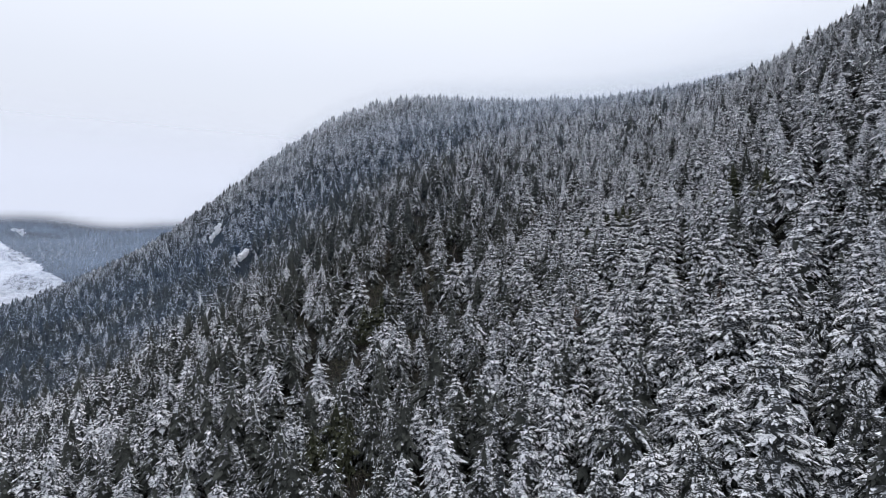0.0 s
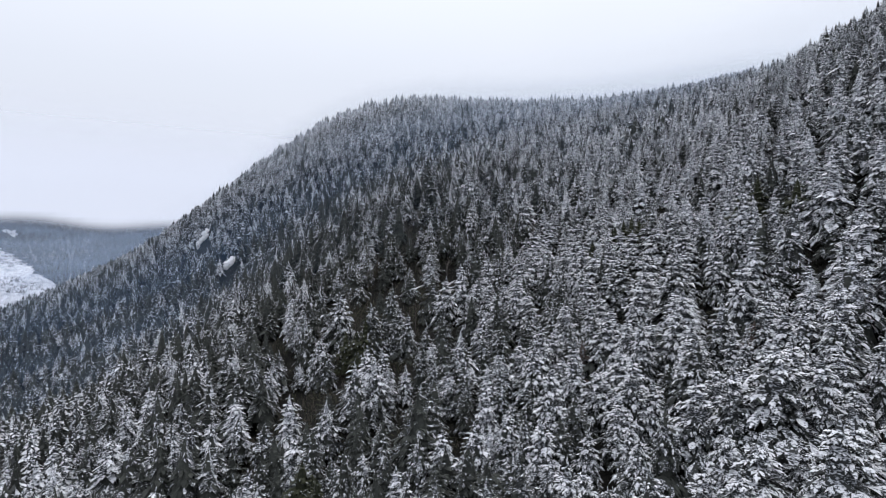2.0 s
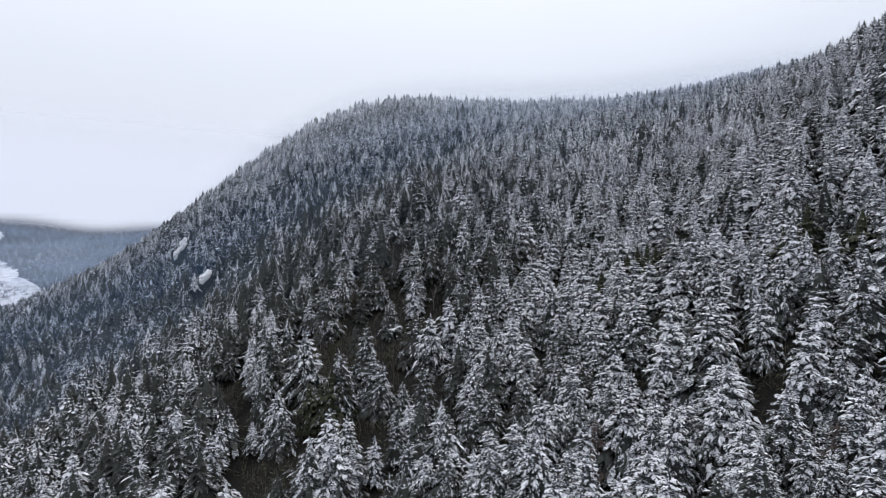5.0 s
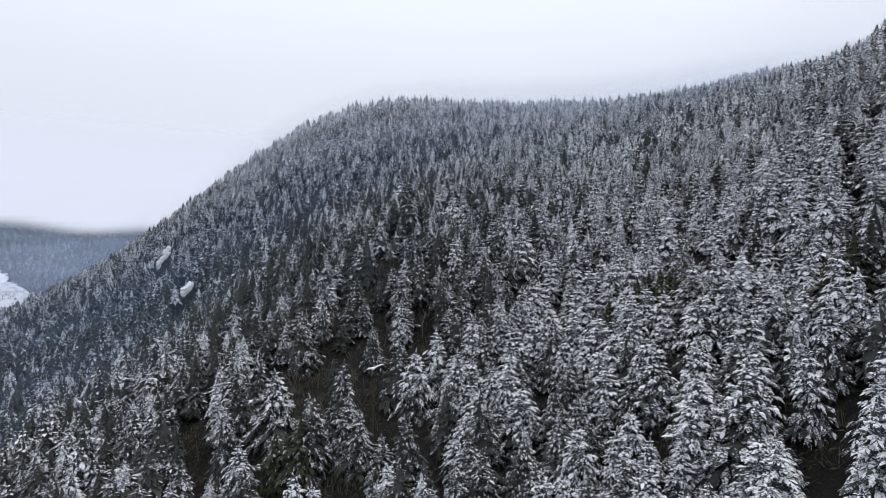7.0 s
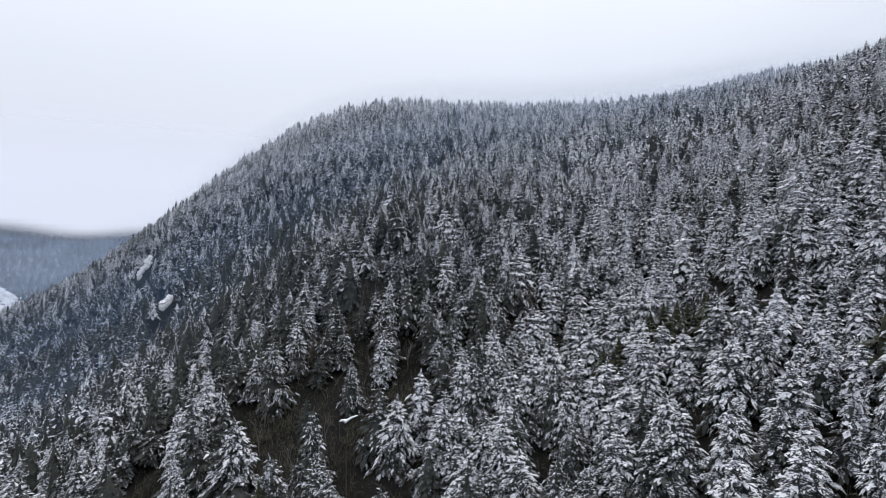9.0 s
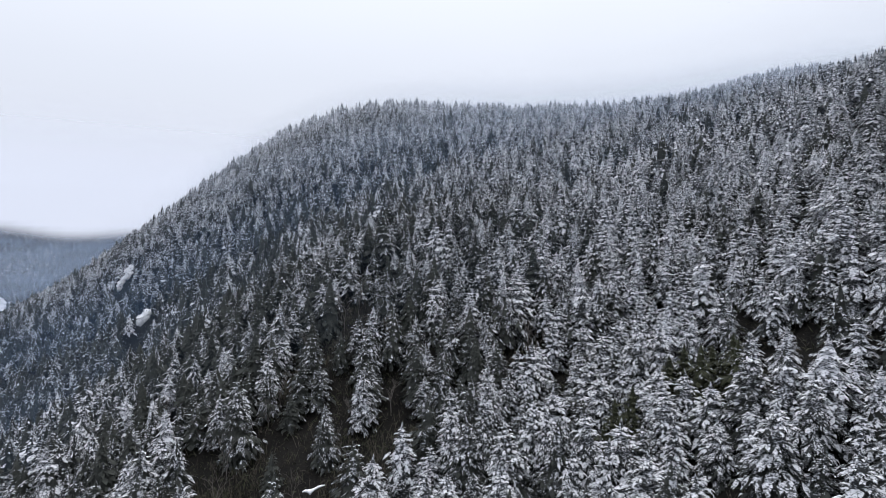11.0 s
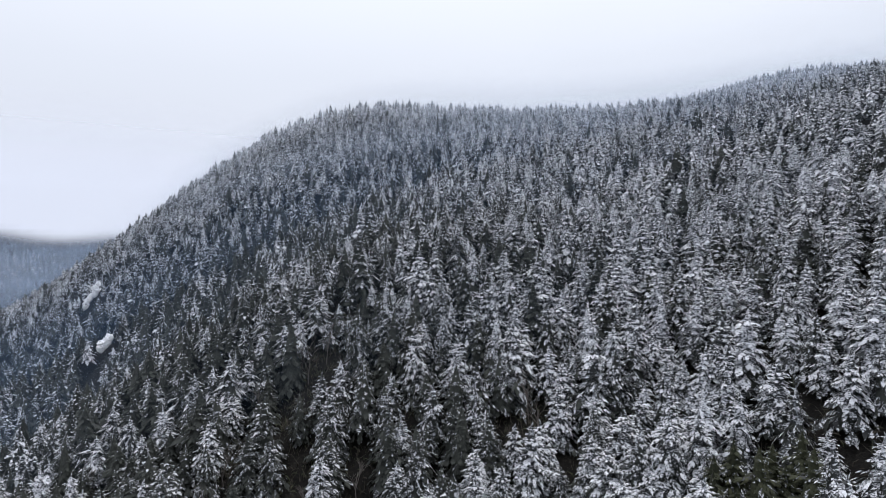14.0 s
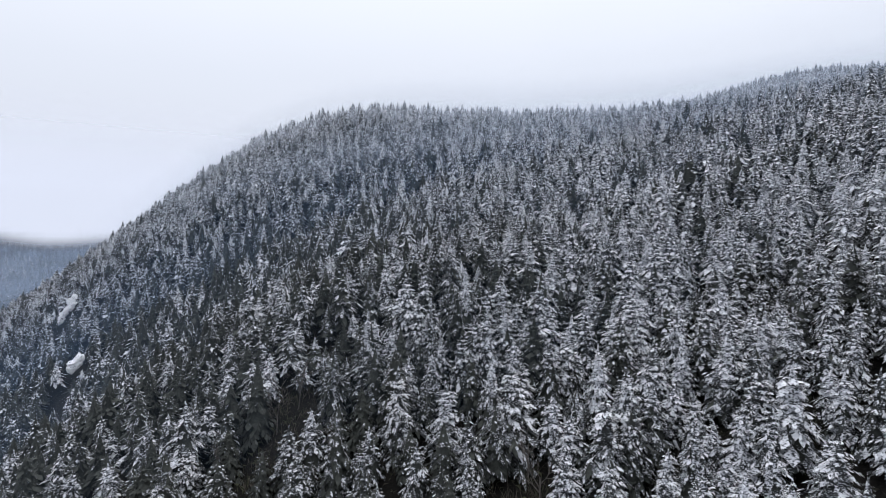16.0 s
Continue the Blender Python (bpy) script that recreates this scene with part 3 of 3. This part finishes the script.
for y, amount, mat in ((250, 0.014, HAZE_TINT), (320, 0.035, HAZE_TINT), (390, 0.07, HAZE_TINT), (450, 0.16, PALE_HAZE_TINT), (505, 0.30, PALE_HAZE_TINT)):
    # distance haze imitated by tinted see-through sheets between the swells of the slope
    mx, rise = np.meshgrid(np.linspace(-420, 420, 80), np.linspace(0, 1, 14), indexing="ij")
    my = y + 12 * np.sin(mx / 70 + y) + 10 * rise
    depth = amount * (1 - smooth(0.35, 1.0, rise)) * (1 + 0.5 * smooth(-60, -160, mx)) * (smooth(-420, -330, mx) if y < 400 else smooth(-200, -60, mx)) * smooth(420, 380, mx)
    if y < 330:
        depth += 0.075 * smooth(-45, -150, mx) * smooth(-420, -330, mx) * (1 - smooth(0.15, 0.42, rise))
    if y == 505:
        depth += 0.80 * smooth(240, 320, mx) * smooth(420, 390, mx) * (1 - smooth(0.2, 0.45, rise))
    mist_sheet("haze_sheet", "see-through sheet tinted blue to imitate haze over the wooded slope", mx, my, ground(mx, my) - 4 + (66 if y < 400 else 40) * rise, depth, mat)

# ---- outcrops, bare trees, undergrowth ----


def outcrop(x, y, z, rise, spread, count, seed):
    """A craggy outcrop: many angular blocks grown into one leaning rock face, low at one end and high at the other."""
    r = random.Random(seed)
    bm = bmesh.new()
    for i in range(count):
        t = (i + 0.5) / count * 2 - 1
        wide, high = r.uniform(0.8, 1.5) * spread, r.uniform(0.8, 1.5) * spread
        dx, dz = t * rise[0] + r.gauss(0, 0.5 * spread), t * rise[1] + r.gauss(0, 0.5 * spread)
        made = bmesh.ops.create_icosphere(bm, subdivisions=3, radius=1.0)
        for v in made["verts"]:
            p = v.co * 1.3 + Vector((seed * 7.3 + i * 3.1, i, 0))
            d = 1 + 0.5 * noise.noise(p) + 0.35 * abs(noise.noise(p * 2.9)) + 0.22 * noise.cell(p * 2.2)
            v.co = Vector((dx + v.co.x * wide * d, v.co.y * wide * 0.8 * d, dz + v.co.z * high * d))
    me = bpy.data.meshes.new("rock_outcrop")
    bm.to_mesh(me)
    bm.free()
    me.materials.append(ROCK)
    ob = tagged(new("rock_outcrop", me), "steep rock outcrop plastered with fresh snow among firs", "rock", "outcrops")
    ob.matrix_basis = pose(x, y, z, 0, 0, 0)
    return ob


outcrop(-126, 371, 146.5, (2.2, 2.2), 1.35, 9, 1)
outcrop(-168, 433, 161, (4.6, 6.4), 1.05, 14, 2)


def bare_tree(seed, height):
    """A leafless tree: a trunk that forks again and again into thin twigs."""
    r = random.Random(seed)
    tree = tagged(new("bare_tree"), "leafless grey deciduous tree in a dark opening", "tree", "bare trees in the openings")
    limbs, wood = [], []

    def grow(p, d, length, radius, depth, into):
        q = p + d * length
        into.append((p, q, radius, radius * 0.65))
        if depth == 0:
            return
        for _ in range(r.choice((2, 3, 3)) if depth > 1 else 3):
            turn = Vector((r.gauss(0, 0.45), r.gauss(0, 0.45), r.gauss(0.12, 0.25)))
            grow(p + (q - p) * r.uniform(0.55, 1.0), (d + turn).normalized(), length * r.uniform(0.5, 0.78), radius * 0.6, depth - 1, limbs)

    grow(Vector((0, 0, -0.6)), Vector((r.gauss(0, 0.06), r.gauss(0, 0.06), 1)).normalized(), height * 0.42, 0.14, 4, wood)
    for name, pieces in (("trunk", wood), ("crown", limbs)):
        v, f = [], []
        for p, q, r0, r1 in pieces:
            k = len(v)
            side = (q - p).orthogonal().normalized()
            other = side.cross((q - p).normalized())
            for c, rad in ((p, r0), (q, r1)):
                for a in range(4):
                    v.append(c + (side * math.cos(a * 1.571) + other * math.sin(a * 1.571)) * max(rad, 0.018))
            f += [(k + a, k + (a + 1) % 4, k + 4 + (a + 1) % 4, k + 4 + a) for a in range(4)]
        part(name, mesh_from(name, [tuple(c) for c in v], f, [TWIG]), tree, "bare forking branches" if name == "crown" else "")
    return tree


BARE = [(-22, 225, 10), (-8, 251, 11), (-13, 255, 10), (-23, 219, 8), (-11, 246, 10), (34, 212, 11), (36, 222, 12), (35, 227, 9), (4, 215, 10), (-17, 187, 8), (-26, 197, 9),
        (-53, 208, 8), (-21, 152, 7), (-6, 203, 9), (60, 262, 8), (-55, 238, 9), (7, 120, 7), (-20, 114, 6), (-12, 196, 8), (-28, 207, 9), (-4, 214, 8), (-18, 238, 9), (-33, 188, 7), (-15, 163, 7), (2, 236, 9), (-38, 219, 8)]
bare = [bare_tree(5 + i, 10.0) for i in range(3)]
for i, (x, y, h) in enumerate(BARE):
    ob = bare[i] if i < 3 else copy_thing(bare[i % 3], Matrix())
    ob.matrix_basis = pose(x, y, float(ground(x, y)), 0, 0, 97 * i) @ Matrix.Diagonal((h / 10, h / 10, h / 10, 1))

spots = []
for ox, oy, r in OPENINGS + OLIVE:
    for _ in range(int(r * r * 0.9)):
        a, d = rng.uniform(0, 6.283), (r + 2) * math.sqrt(rng.random())
        x, y = ox + d * math.cos(a), oy + d * math.sin(a)
        spots.append((x, y, float(ground(x, y)) - 0.3))
for x, y in zip(*scatter(rng, -75, 95, 35, 285, 3.6, 4)):
    spots.append((x, y, float(ground(x, y)) - 0.3))
bv, bf = twigs(rng, np.array(spots), 9, 2.6, 0.8, 0.08)
tagged(new("undergrowth", mesh_from("undergrowth", bv, bf, [SCRUB, PINE, SCRUB], rng.integers(0, 3, len(bf) // 3).repeat(3))), "tangled brown undergrowth in the openings of the forest", "undergrowth", kind="stuff")


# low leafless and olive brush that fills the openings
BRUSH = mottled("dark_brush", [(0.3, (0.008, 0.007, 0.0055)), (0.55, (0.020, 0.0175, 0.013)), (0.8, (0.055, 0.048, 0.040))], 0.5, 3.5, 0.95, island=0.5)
bx, by = scatter(rng, -62, 84, 84, 282, 2.2, 4)
thin_wood = np.abs(bx - 0.1 * by) < 74
for ox, oy, r in OPENINGS + OLIVE:
    cx, cy = scatter(rng, ox - r, ox + r, oy - r, oy + r, 1.9, 4)
    bx, by, thin_wood = np.append(bx, cx), np.append(by, cy), np.append(thin_wood, np.hypot(cx - ox, cy - oy) < r)
bx, by = bx[thin_wood].repeat(9), by[thin_wood].repeat(9)
bx, by = bx + rng.normal(0, 0.7, len(bx)), by + rng.normal(0, 0.7, len(by))
size = rng.uniform(0.5, 1.5, len(bx))
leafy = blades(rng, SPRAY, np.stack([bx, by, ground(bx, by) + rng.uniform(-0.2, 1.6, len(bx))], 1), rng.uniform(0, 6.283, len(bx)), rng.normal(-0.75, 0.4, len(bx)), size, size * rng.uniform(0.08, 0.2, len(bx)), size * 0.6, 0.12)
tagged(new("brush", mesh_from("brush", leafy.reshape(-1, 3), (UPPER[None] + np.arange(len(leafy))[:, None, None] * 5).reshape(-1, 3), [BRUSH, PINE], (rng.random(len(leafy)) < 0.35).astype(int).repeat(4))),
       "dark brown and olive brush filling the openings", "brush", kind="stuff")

# a dead snag whose broken top holds fresh snow
snag = tagged(new("broken_snag"), "dead conifer snag with a snow-covered broken limb", "dead tree")
snag.matrix_basis = pose(-5, 178, float(ground(-5, 178)), 0, 0, 0)
top = 144.0 - float(ground(-5, 178))
part("trunk", trunk_mesh("trunk", top, 0.15), snag)
limb_rng = np.random.default_rng(77)
reach = np.linspace(0, 1, 9)
lv, lf = [], []
for side, length, rise in ((1, 2.1, 0.9), (-1, 1.3, -0.15)):
    k = len(lv)
    for t in reach:
        rad = 0.46 * (1 - 0.75 * t) * limb_rng.uniform(0.75, 1.25)
        for a in range(6):
            lv.append((side * length * t, 0.3 * t + rad * math.cos(a * 1.047), rise * t + 0.2 * math.sin(3 * t) + 0.7 * rad * math.sin(a * 1.047)))
    for i in range(len(reach) - 1):
        lf += [(k + i * 6 + a, k + i * 6 + (a + 1) % 6, k + i * 6 + 6 + (a + 1) % 6, k + i * 6 + 6 + a) for a in range(6)]
limb = part("limb", mesh_from("limb", lv, lf, [ROCK_SNOW], smooth=True), snag, "bent limb thick with white snow")
limb.matrix_basis = pose(0, 0, top, 0, 0, 0)
